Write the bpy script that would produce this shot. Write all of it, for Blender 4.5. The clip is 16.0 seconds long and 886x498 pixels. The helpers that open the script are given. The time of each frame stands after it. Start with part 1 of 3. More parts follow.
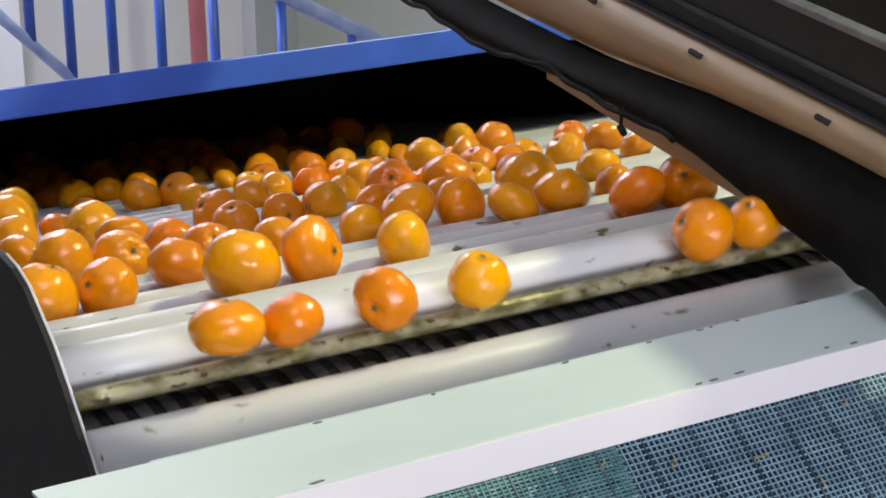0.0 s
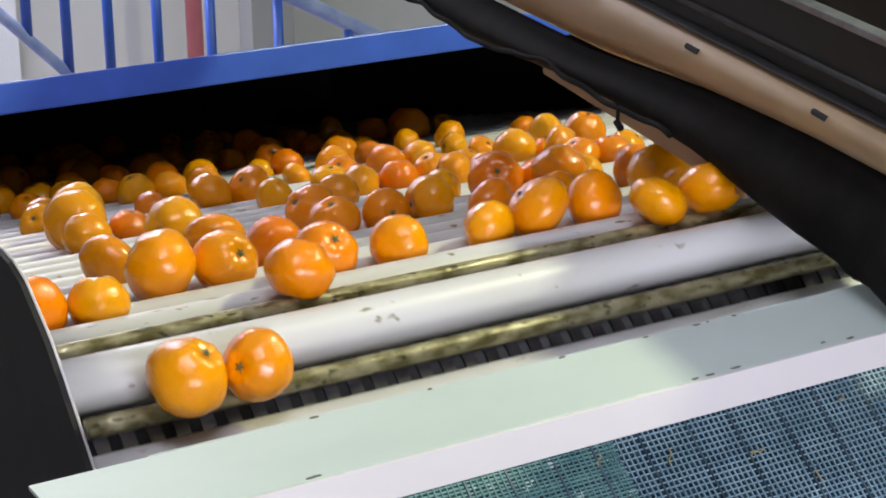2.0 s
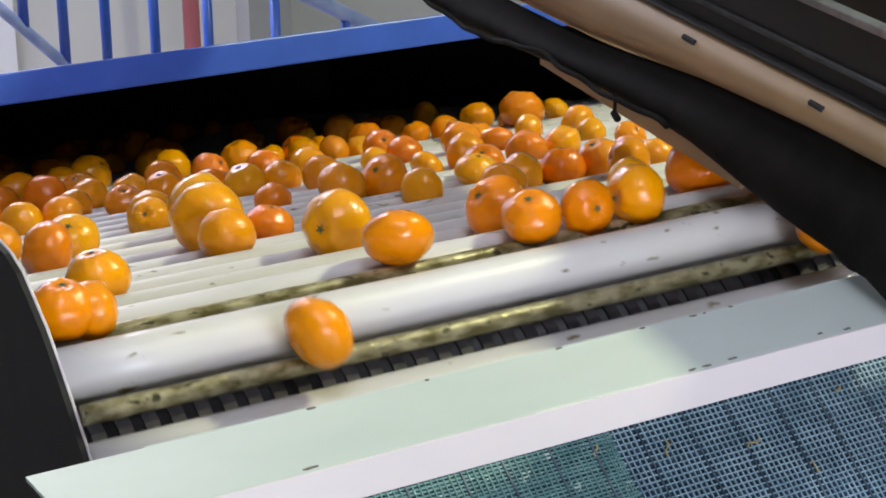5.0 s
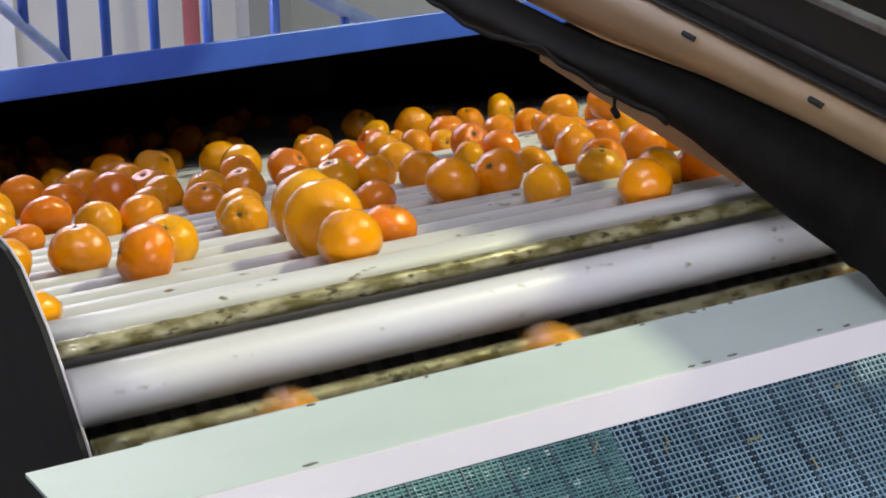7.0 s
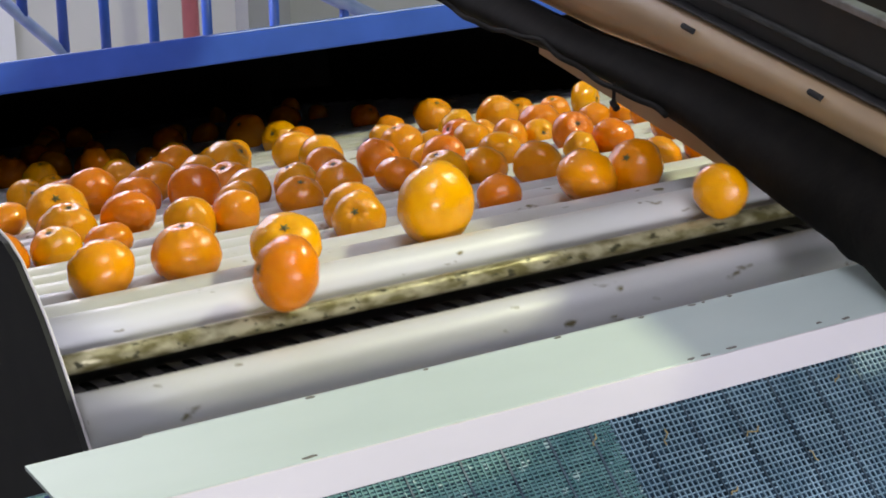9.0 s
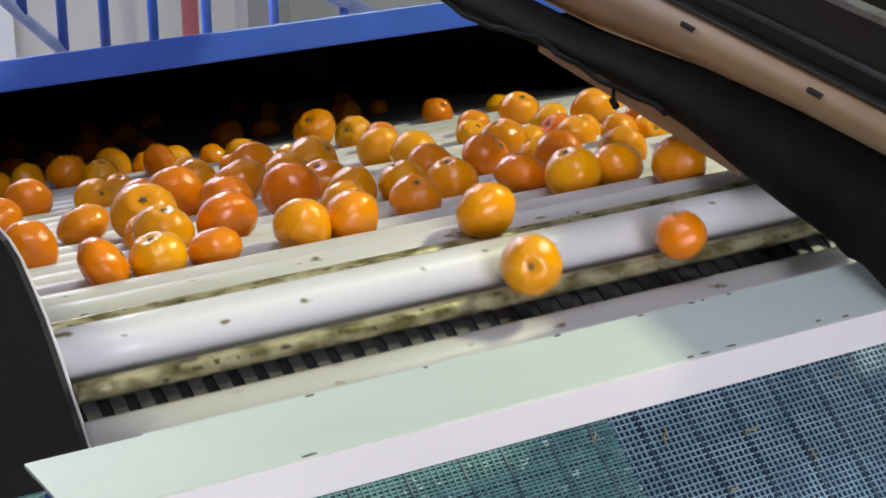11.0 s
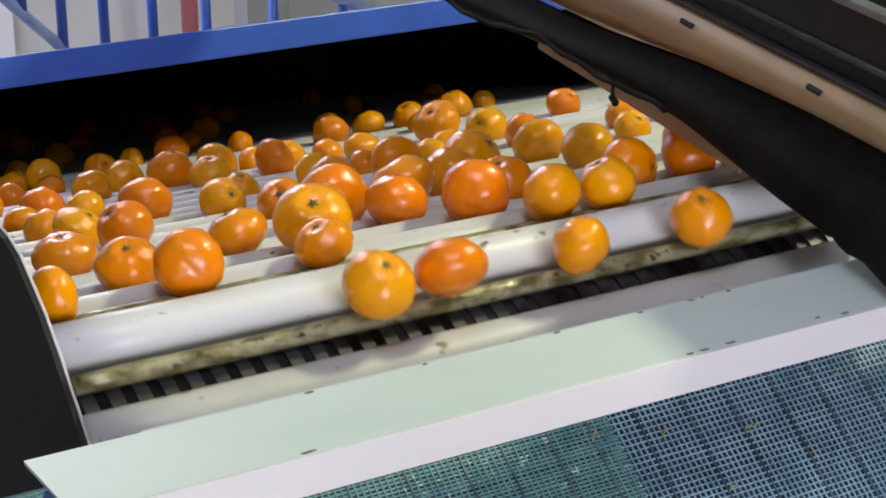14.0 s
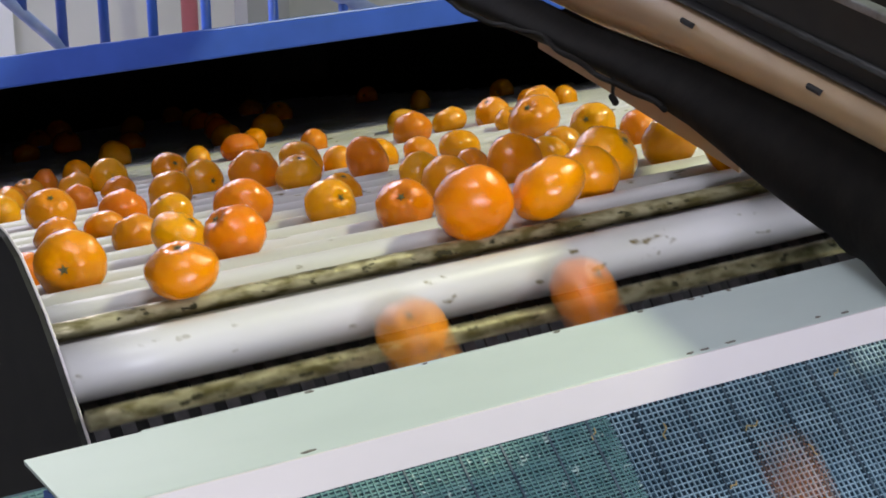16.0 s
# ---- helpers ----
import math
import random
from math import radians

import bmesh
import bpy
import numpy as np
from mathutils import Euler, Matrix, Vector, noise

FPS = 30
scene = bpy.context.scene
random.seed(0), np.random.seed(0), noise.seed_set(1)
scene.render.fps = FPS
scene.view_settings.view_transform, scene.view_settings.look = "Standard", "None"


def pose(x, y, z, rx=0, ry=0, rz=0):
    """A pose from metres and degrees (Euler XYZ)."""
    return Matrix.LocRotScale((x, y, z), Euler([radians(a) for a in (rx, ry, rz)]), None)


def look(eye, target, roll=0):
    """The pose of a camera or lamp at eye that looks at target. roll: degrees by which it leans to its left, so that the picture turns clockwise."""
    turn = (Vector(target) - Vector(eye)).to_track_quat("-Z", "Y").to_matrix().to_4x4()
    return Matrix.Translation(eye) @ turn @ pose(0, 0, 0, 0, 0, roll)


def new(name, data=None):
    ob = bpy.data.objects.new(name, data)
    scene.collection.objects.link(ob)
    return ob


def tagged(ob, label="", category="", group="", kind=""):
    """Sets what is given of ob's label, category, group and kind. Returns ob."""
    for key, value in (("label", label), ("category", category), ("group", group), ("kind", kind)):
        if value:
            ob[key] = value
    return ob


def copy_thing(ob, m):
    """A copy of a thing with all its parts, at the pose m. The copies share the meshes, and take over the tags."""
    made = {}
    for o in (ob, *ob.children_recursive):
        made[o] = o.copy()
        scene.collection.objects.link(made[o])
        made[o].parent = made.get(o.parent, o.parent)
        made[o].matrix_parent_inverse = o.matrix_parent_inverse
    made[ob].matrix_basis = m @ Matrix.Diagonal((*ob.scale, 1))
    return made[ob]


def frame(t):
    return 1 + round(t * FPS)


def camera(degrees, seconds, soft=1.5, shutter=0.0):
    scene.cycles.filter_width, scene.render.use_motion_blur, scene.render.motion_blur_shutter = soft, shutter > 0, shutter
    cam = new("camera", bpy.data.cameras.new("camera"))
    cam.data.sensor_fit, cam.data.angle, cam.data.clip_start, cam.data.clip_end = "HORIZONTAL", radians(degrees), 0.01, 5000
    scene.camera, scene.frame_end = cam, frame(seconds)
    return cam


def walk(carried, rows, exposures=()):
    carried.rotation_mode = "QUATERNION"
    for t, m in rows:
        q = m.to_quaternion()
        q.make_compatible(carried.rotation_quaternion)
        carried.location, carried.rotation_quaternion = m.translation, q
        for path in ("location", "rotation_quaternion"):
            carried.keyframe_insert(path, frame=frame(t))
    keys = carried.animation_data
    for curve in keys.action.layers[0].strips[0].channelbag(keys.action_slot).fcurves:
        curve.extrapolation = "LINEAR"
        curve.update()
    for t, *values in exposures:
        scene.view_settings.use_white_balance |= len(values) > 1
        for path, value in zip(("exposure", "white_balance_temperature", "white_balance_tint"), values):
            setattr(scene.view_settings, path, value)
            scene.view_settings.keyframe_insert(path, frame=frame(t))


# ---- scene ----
# ---- camera: a hand-held phone that hardly moves, tilting slowly downward ----
TILT = 12.0                                     # the roller bed climbs towards the viewer
BED = Matrix.Translation((0, 0, 1.35)) @ Matrix.Rotation(radians(-TILT), 4, "X")
EYE_UP = 0.242                                  # eye above the roller axes, square to the bed
FOCAL = 3613.0
AIM = Matrix(((0.84073676, 0.17195596, -0.51341294, 0.0),
              (-0.52566836, 0.0320013, -0.85008746, 0.0),
              (-0.12974773, 0.98458472, 0.11729648, EYE_UP),
              (0.0, 0.0, 0.0, 1.0)))


def sway(right, down):
    """The eye's pose, turned so that the view slides by a few thousandths."""
    return BED @ AIM @ Euler((down / FOCAL, right / FOCAL, 0)).to_matrix().to_4x4()


cam = camera(24.49, 16.0, soft=1.8, shutter=0.5)
walk(cam, [(0, sway(12, 31)), (0.5, sway(11, 29.5)), (1.0, sway(9, 24.5)), (1.5, sway(7, 23.5)), (2.0, sway(6, 22)),
           (2.5, sway(5, 20)), (3.0, sway(4, 19)), (4.2, sway(2, 11)), (5.5, sway(0, 3)), (6.0, sway(0, 0.3)), (6.5, sway(0, 0)),
           (7.5, sway(0, 0)), (8.0, sway(-0.5, -4)), (8.5, sway(-1, -7.5)), (9.0, sway(-1.3, -13)), (10.2, sway(-2, -16)),
           (11.5, sway(-2.5, -18)), (12.0, sway(-2, -21)), (13.5, sway(-2, -21)), (14.0, sway(-3, -22)), (16.0, sway(-3, -23))],
     exposures=[(0, 0.06), (3, 0.05), (6, 0.0), (11.5, -0.06), (16, -0.10)])

# ---- light ----
world = bpy.data.worlds.new("hall_sky")
scene.world = world
world.use_nodes = True
wn = world.node_tree.nodes
sky = wn.new("ShaderNodeTexSky")
sky.sky_type, sky.sun_disc, sky.sun_elevation, sky.sun_rotation = "NISHITA", False, radians(40), radians(150)
world.node_tree.links.new(sky.outputs["Color"], wn["Background"].inputs["Color"])
wn["Background"].inputs["Strength"].default_value = 0.08


def area_lamp(name, eye, target, w, h, power, colour):
    data = bpy.data.lights.new(name, "AREA")
    data.shape, data.size, data.size_y, data.energy, data.color = "RECTANGLE", w, h, power, colour
    ob = new(name, data)
    ob.matrix_world = look(eye, target)
    return ob


area_lamp("work_lamp", BED @ Vector((3.50, 0.55, 2.50)), BED @ Vector((1.1, 1.8, 0)), 0.30, 0.30, 104, (0.96, 1.0, 0.64))
# Added low fill for netting, lip and roller fronts; no window stands there.
area_lamp("low_front_fill_lamp", BED @ Vector((0.30, -2.3, -0.40)), BED @ Vector((1.2, 1.5, -0.1)), 1.6, 0.8, 102, (0.85, 0.88, 1.0))
# Added weak fill from above; no such fitting hangs in the hall.
area_lamp("overhead_fill_lamp", BED @ Vector((0.25, -0.7, 2.6)), BED @ Vector((1.2, 1.6, 0.0)), 1.2, 0.8, 40, (0.85, 0.88, 1.0))
# Lamp added for rim light from behind; the wall has no door.
area_lamp("back_rim_lamp", BED @ Vector((1.9, 6.0, 3.4)), BED @ Vector((1.2, 1.9, 0)), 1.6, 0.8, 120, (0.89, 0.86, 1.0))
# Added to brighten the far wall; no window is built there.
area_lamp("wall_wash_lamp", (0.9, 5.75, 2.7), (3.0, 6.5, 0.3), 1.2, 0.8, 98, (0.86, 0.87, 1.0))

# ---- materials ----


def material(name, base, rough=0.5, metal=0.0, other=None, scale=40, detail=6, amount=(0.35, 0.7), bump=0.0, bump_scale=200, coat=0.0, spots=None, spot_scale=30, spot_at=0.66, stretch=None, island=0.0, spec=0.5):
    """Principled surface with two scales of variation: grain between base and other, and spots."""
    m = bpy.data.materials.new(name)
    m.use_nodes = True
    nt = m.node_tree
    n, l = nt.nodes, nt.links
    p = n["Principled BSDF"]
    p.inputs["Roughness"].default_value, p.inputs["Metallic"].default_value = rough, metal
    p.inputs["Coat Weight"].default_value, p.inputs["Coat Roughness"].default_value = coat, 0.09
    p.inputs["Specular IOR Level"].default_value = spec
    tc = n.new("ShaderNodeTexCoord")
    out = tc.outputs["Object"]
    if stretch:
        mp = n.new("ShaderNodeMapping")
        mp.inputs["Scale"].default_value = stretch
        l.new(out, mp.inputs["Vector"])
        out = mp.outputs["Vector"]
    rnd = n.new("ShaderNodeObjectInfo")
    shift = n.new("ShaderNodeVectorMath")
    shift.operation = "MULTIPLY_ADD"
    shift.inputs[1].default_value = (1, 1, 1)
    l.new(out, shift.inputs[0])
    spread = n.new("ShaderNodeMath")
    spread.operation = "MULTIPLY"
    spread.inputs[1].default_value = 7.0
    l.new(rnd.outputs["Random"], spread.inputs[0])
    l.new(spread.outputs[0], shift.inputs[2])
    out = shift.outputs[0]
    nz = n.new("ShaderNodeTexNoise")
    nz.inputs["Scale"].default_value, nz.inputs["Detail"].default_value = scale, detail
    l.new(out, nz.inputs["Vector"])
    rp = n.new("ShaderNodeMapRange")
    rp.inputs["From Min"].default_value, rp.inputs["From Max"].default_value = amount
    l.new(nz.outputs["Fac"], rp.inputs["Value"])
    mx = n.new("ShaderNodeMix")
    mx.data_type = "RGBA"
    mx.inputs["A"].default_value = (*base, 1)
    mx.inputs["B"].default_value = (*(other or [c * 0.8 for c in base]), 1)
    l.new(rp.outputs["Result"], mx.inputs["Factor"])
    colour = mx.outputs["Result"]
    if spots:
        sz = n.new("ShaderNodeTexNoise")
        sz.inputs["Scale"].default_value, sz.inputs["Detail"].default_value = spot_scale, 8
        l.new(out, sz.inputs["Vector"])
        sr = n.new("ShaderNodeMapRange")
        sr.inputs["From Min"].default_value, sr.inputs["From Max"].default_value = spot_at, spot_at + 0.05
        l.new(sz.outputs["Fac"], sr.inputs["Value"])
        sm = n.new("ShaderNodeMix")
        sm.data_type = "RGBA"
        sm.inputs["B"].default_value = (*spots, 1)
        l.new(colour, sm.inputs["A"])
        l.new(sr.outputs["Result"], sm.inputs["Factor"])
        colour = sm.outputs["Result"]
    l.new(colour, p.inputs["Base Color"])
    if bump:
        bz = n.new("ShaderNodeTexNoise")
        bz.inputs["Scale"].default_value, bz.inputs["Detail"].default_value = bump_scale, 4
        l.new(out, bz.inputs["Vector"])
        bp = n.new("ShaderNodeBump")
        bp.inputs["Strength"].default_value, bp.inputs["Distance"].default_value = bump, 0.002
        l.new(bz.outputs["Fac"], bp.inputs["Height"])
        l.new(bp.outputs["Normal"], p.inputs["Normal"])
    return m


def peel_material():
    """Mandarin peel: each fruit its own orange, with fine pores and a waxy shine."""
    m = material("mandarin_peel", (0.90, 0.32, 0.0), rough=0.20, bump=0.22, bump_scale=24, coat=0.35, spec=0.35, scale=5, other=(0.84, 0.20, 0.0), amount=(0.3, 0.75))
    n, l = m.node_tree.nodes, m.node_tree.links
    p = n["Principled BSDF"]
    grain = p.inputs["Base Color"].links[0].from_socket
    info = n.new("ShaderNodeObjectInfo")
    ramp = n.new("ShaderNodeValToRGB")
    ramp.color_ramp.elements[0].color, ramp.color_ramp.elements[1].color = (0.82, 0.16, 0.0, 1), (0.97, 0.49, 0.0, 1)
    l.new(info.outputs["Random"], ramp.inputs["Fac"])
    mx = n.new("ShaderNodeMix")
    mx.data_type = "RGBA"
    mx.inputs["Factor"].default_value = 0.6
    l.new(grain, mx.inputs["A"])
    l.new(ramp.outputs["Color"], mx.inputs["B"])
    l.new(mx.outputs["Result"], p.inputs["Base Color"])
    p.inputs["Subsurface Weight"].default_value = 0.03
    p.inputs["Subsurface Radius"].default_value = (0.01, 0.004, 0.001)
    return m


PEEL = peel_material()
CALYX = material("dry_calyx", (0.16, 0.13, 0.04), 0.8, other=(0.07, 0.09, 0.03), scale=300)
PVC = material("white_pvc", (0.66, 0.635, 0.645), 0.38, other=(0.56, 0.54, 0.47), scale=9, stretch=(0.4, 1, 1), amount=(0.42, 0.78), spots=(0.17, 0.13, 0.05), spot_scale=75, spot_at=0.660, bump=0.06, bump_scale=60)
GRIMY_STEEL = material("grimy_steel", (0.46, 0.41, 0.25), 0.30, 0.30, other=(0.15, 0.125, 0.045), scale=85, stretch=(0.45, 1, 1), amount=(0.40, 0.62), spots=(0.06, 0.055, 0.025), spot_scale=150, spot_at=0.60, bump=0.6, bump_scale=160)
CHIP = material("bared_steel_chip", (0.11, 0.10, 0.09), 0.7, other=(0.20, 0.18, 0.15), scale=300)
STEEL = material("dull_steel", (0.30, 0.30, 0.31), 0.42, 0.8, other=(0.18, 0.17, 0.16), scale=50)
RIB_GREY = material("worn_grey_rib", (0.085, 0.075, 0.08), 0.45, 0.2, other=(0.035, 0.032, 0.036), scale=60)
DARK_STEEL = material("dark_oily_steel", (0.045, 0.043, 0.045), 0.5, 0.3, other=(0.02, 0.02, 0.02), scale=40)
BLACK_RUBBER = material("black_rubber", (0.007, 0.0066, 0.006), 0.75, other=(0.013, 0.0115, 0.010), scale=30, bump=0.3, bump_scale=90, spec=0.08)
GUARD_GREY = material("dark_guard_paint", (0.017, 0.016, 0.014), 0.6, other=(0.010, 0.0095, 0.009), scale=25, spec=0.3)
PLATE_PAINT = material("pale_grey_green_paint", (0.57, 0.64, 0.62), 0.42, other=(0.51, 0.58, 0.56), scale=9, spots=(0.12, 0.11, 0.09), spot_scale=42, spot_at=0.745, stretch=(0.45, 1, 1))
LIP_PAINT = material("worn_primer_paint", (0.73, 0.67, 0.675), 0.38, other=(0.66, 0.61, 0.615), scale=9, spots=(0.25, 0.22, 0.20), spot_scale=42, spot_at=0.76, stretch=(0.45, 1, 1))
TAN_PAINT = material("tan_machine_paint", (0.42, 0.275, 0.14), 0.45, other=(0.33, 0.215, 0.11), scale=8, spots=(0.10, 0.06, 0.03), spot_scale=22, spot_at=0.74)
BLUE_PAINT = material("blue_machine_paint", (0.045, 0.12, 0.60), 0.38, other=(0.035, 0.10, 0.50), scale=12)
# Paler than the uprights: sunlight on the rails is put into this colour.
SUNLIT_BLUE = material("sunlit_blue_paint", (0.42, 0.47, 0.80), 0.4, other=(0.22, 0.30, 0.70), scale=14)
RED_PAINT = material("faded_red_paint", (0.55, 0.16, 0.18), 0.5, other=(0.48, 0.13, 0.15), scale=10)
NET = material("teal_grey_net", (0.40, 0.56, 0.66), 0.4, other=(0.22, 0.34, 0.42), scale=30, spots=(0.42, 0.36, 0.20), spot_scale=50, spot_at=0.74)
# The pale spots put glints on the strands into the colour.
NET_GREEN = material("glint_spotted_green_net", (0.20, 0.36, 0.36), 0.25, other=(0.11, 0.24, 0.25), scale=40, spots=(0.45, 0.60, 0.58), spot_scale=90, spot_at=0.62)
NET_DARK = material("dark_net_rib", (0.16, 0.22, 0.27), 0.5, other=(0.05, 0.08, 0.11), scale=30)
STRAW = material("dry_straw", (0.55, 0.42, 0.18), 0.7, other=(0.40, 0.30, 0.12), scale=200)
NET_BACK = material("dark_green_sheet", (0.055, 0.110, 0.165), 0.6, other=(0.035, 0.075, 0.115), scale=20)
CONCRETE = material("hall_concrete", (0.46, 0.45, 0.47), 0.75, other=(0.38, 0.37, 0.39), scale=2.5, bump=0.2, bump_scale=60)
PLASTER = material("hall_plaster", (0.55, 0.54, 0.55), 0.85, other=(0.48, 0.47, 0.48), scale=1.5, bump=0.15, bump_scale=50)
PLASTER_DARK = material("grey_render", (0.30, 0.30, 0.31), 0.85, other=(0.26, 0.26, 0.27), scale=2)
PANEL_WHITE = material("pale_panel", (0.72, 0.71, 0.79), 0.6, other=(0.64, 0.64, 0.68), scale=2)
GREEN_WALL = material("green_hall_wall", (0.05, 0.12, 0.10), 0.7, other=(0.04, 0.10, 0.085), scale=3)
# Black that stands for shade inside the hood and in the slots.
BLACK = material("shade_black", (0.010, 0.010, 0.012), 0.8, other=(0.016, 0.016, 0.018), scale=20)

# ---- mesh helpers ----


def finish(bm, name, mat, smooth=False):
    bmesh.ops.recalc_face_normals(bm, faces=bm.faces)
    me = bpy.data.meshes.new(name)
    for face in bm.faces:
        face.smooth = smooth
    bm.to_mesh(me)
    bm.free()
    me.materials.append(mat)
    return me


def part(name, bm, mat, parent, label="", smooth=False):
    ob = new(name, finish(bm, name, mat, smooth))
    ob.parent = parent
    if label:
        tagged(ob, label)
    return ob


def thing(name, m, label, category, group="", kind=""):
    ob = new(name)
    ob.empty_display_size = 0.05
    ob.matrix_basis = m
    return tagged(ob, label, category, group, kind)


def box(x0, x1, y0, y1, z0, z1, bevel=0.0, bm=None):
    bm = bm or bmesh.new()
    made = bmesh.ops.create_cube(bm, size=1, matrix=Matrix.Translation(((x0 + x1) / 2, (y0 + y1) / 2, (z0 + z1) / 2)) @ Matrix.Diagonal((x1 - x0, y1 - y0, z1 - z0, 1)))
    if bevel:
        edges = list({e for v in made["verts"] for e in v.link_edges})
        bmesh.ops.bevel(bm, geom=edges, offset=bevel, segments=2, affect="EDGES", profile=0.5)
    return bm


def rod(a, b, r, sides=16, bm=None, r2=None):
    bm = bm or bmesh.new()
    a, b = Vector(a), Vector(b)
    turn = (b - a).to_track_quat("Z", "Y").to_matrix().to_4x4()
    bmesh.ops.create_cone(bm, cap_ends=True, segments=sides, radius1=r, radius2=r if r2 is None else r2, depth=(b - a).length, matrix=Matrix.Translation((a + b) / 2) @ turn)
    return bm


def prism(outline, x0, x1):
    """A plate with an outline of (y, z) points, x0 to x1 thick."""
    bm = bmesh.new()
    a = [bm.verts.new((x0, y, z)) for y, z in outline]
    b = [bm.verts.new((x1, y, z)) for y, z in outline]
    bm.faces.new(a)
    bm.faces.new(b)
    for i in range(len(a)):
        k = (i + 1) % len(a)
        bm.faces.new((a[i], a[k], b[k], b[i]))
    return bm


# ---- the hall ----
def structure(name, bm, mat, label, category):
    return tagged(new(name, finish(bm, name, mat)), label, category, kind="structure")


structure("floor", box(-6, 4.6, -5, 6.6, -0.2, 0), CONCRETE, "pale worn concrete floor of the packing hall", "floor")
structure("wall_north", box(-6, 4.6, 6.6, 6.85, 0, 5), PLASTER, "pale grey plastered hall wall", "wall")
structure("wall_south", box(-6, 4.6, -5.25, -5, 0, 5), PLASTER, "pale grey plastered hall wall behind the viewer", "wall")
structure("wall_west", box(-6.25, -6, -5.25, 6.85, 0, 5), PLASTER, "pale grey plastered hall wall", "wall")
structure("wall_east", box(4.6, 4.85, -5.25, 6.85, 0, 5), GREEN_WALL, "dark green painted hall wall", "wall")
structure("ceiling", box(-6.25, 4.85, -5.25, 6.85, 5, 5.2), PLASTER, "plain hall ceiling", "ceiling")

# ---- the roller bed ----
PITCH, PERIOD = 0.0799, 0.605
SPEED = PITCH / PERIOD
HUB, RIM = 0.0805, 0.100                # radius of the chain round the head shaft, and of the roller axes there
CREST = 1.612                          # where the level run ends
COUNT = 84
RUN = (COUNT * PITCH - 2 * math.pi * HUB) / 2
LOOP = COUNT * PITCH
FIRST = -math.radians(45.6) * HUB + SPEED * 7.0
X_LEFT, X_RIGHT = 0.567, 2.46
ROLLER_R, BAR_R = 0.0244, 0.0085
BAR_AHEAD, BAR_UP = 0.038, 0.008      # a bar rides the chain before each roller


def bed_pose(j, t, x=0.0, ahead=0.0):
    """The pose in the bed's space of roller j, or of what rides ahead of it, and its turn round the head shaft."""
    w = (RUN - (FIRST + j * PITCH - ahead - SPEED * t)) % LOOP
    if w <= RUN:
        y, z, turn = CREST + RUN - w, 0.0, 0.0
        if ahead:                       # the bars ride low on the level run and rise towards the crest
            k = min(1.0, max(0.0, 1.0 - (RUN - w) / 0.06))
            z = -0.012 * (1.0 - k * k * (3 - 2 * k))
    elif w <= RUN + math.pi * HUB:
        turn = (w - RUN) / HUB
        if not ahead:                   # past the crest the rollers hang back a little in their links
            turn -= 0.16 * max(0.0, min(turn - math.radians(60), (math.pi - turn) / 3))
        y, z = CREST - RIM * math.sin(turn), RIM * math.cos(turn) - RIM
    elif w <= 2 * RUN + math.pi * HUB:
        y, z, turn = CREST + w - RUN - math.pi * HUB, -2 * RIM, math.pi
    else:
        turn = math.pi + (w - 2 * RUN - math.pi * HUB) / HUB
        y, z = CREST + RUN - RIM * math.sin(turn), RIM * math.cos(turn) - RIM
    return Matrix.Translation((x, y, z)) @ Matrix.Rotation(turn, 4, "X"), turn


def make_roller():
    unit = thing("conveyor_roller", BED, "white plastic conveyor roller speckled with fruit dirt", "roller", "rollers of the bed")
    bm = bmesh.new()
    rings, sides = 22, 28
    last = None
    for i in range(rings + 1):
        x = X_LEFT + (X_RIGHT - X_LEFT) * i / rings
        ring = [bm.verts.new((x, ROLLER_R * math.cos(a), ROLLER_R * math.sin(a))) for a in (2 * math.pi * k / sides for k in range(sides))]
        if last:
            for k in range(sides):
                bm.faces.new((last[k], last[(k + 1) % sides], ring[(k + 1) % sides], ring[k]))
        else:
            bm.faces.new(ring)
        last = ring
    bm.faces.new(last)
    part("tube", bm, PVC, unit, smooth=True)
    part("axle", rod((X_RIGHT, 0, 0), (X_RIGHT + 0.016, 0, 0), 0.008, 12), STEEL, unit, smooth=True)
    part("bracket", box(X_RIGHT + 0.003, X_RIGHT + 0.007, -0.014, 0.014, -0.016, 0.014), STEEL, unit)
    return unit


def make_bar():
    unit = thing("support_bar", BED, "grimy steel support bar stained by fruit, between two rollers", "bar", "support bars of the bed")
    bm = bmesh.new()
    last = None
    for i in range(61):
        x = X_LEFT + 0.001 + (X_RIGHT - X_LEFT - 0.001) * i / 60
        ring = []
        for k in range(14):
            a = 2 * math.pi * k / 14
            r = BAR_R * (1 + 0.035 * noise.noise(Vector((x * 60, math.cos(a) * 2, math.sin(a) * 2))))
            ring.append(bm.verts.new((x, r * math.cos(a), BAR_UP + r * math.sin(a))))
        if last:
            for k in range(14):
                bm.faces.new((last[k], last[(k + 1) % 14], ring[(k + 1) % 14], ring[k]))
        else:
            bm.faces.new(ring)
        last = ring
    bm.faces.new(last)
    part("tube", bm, GRIMY_STEEL, unit, smooth=True)
    part("bracket", box(X_RIGHT + 0.003, X_RIGHT + 0.007, -0.010, 0.010, -0.016, 0.018), STEEL, unit)
    return unit


roller = make_roller()
rollers = [roller] + [copy_thing(roller, BED) for _ in range(COUNT - 1)]
bar = make_bar()
bars = [bar] + [copy_thing(bar, BED) for _ in range(COUNT - 1)]


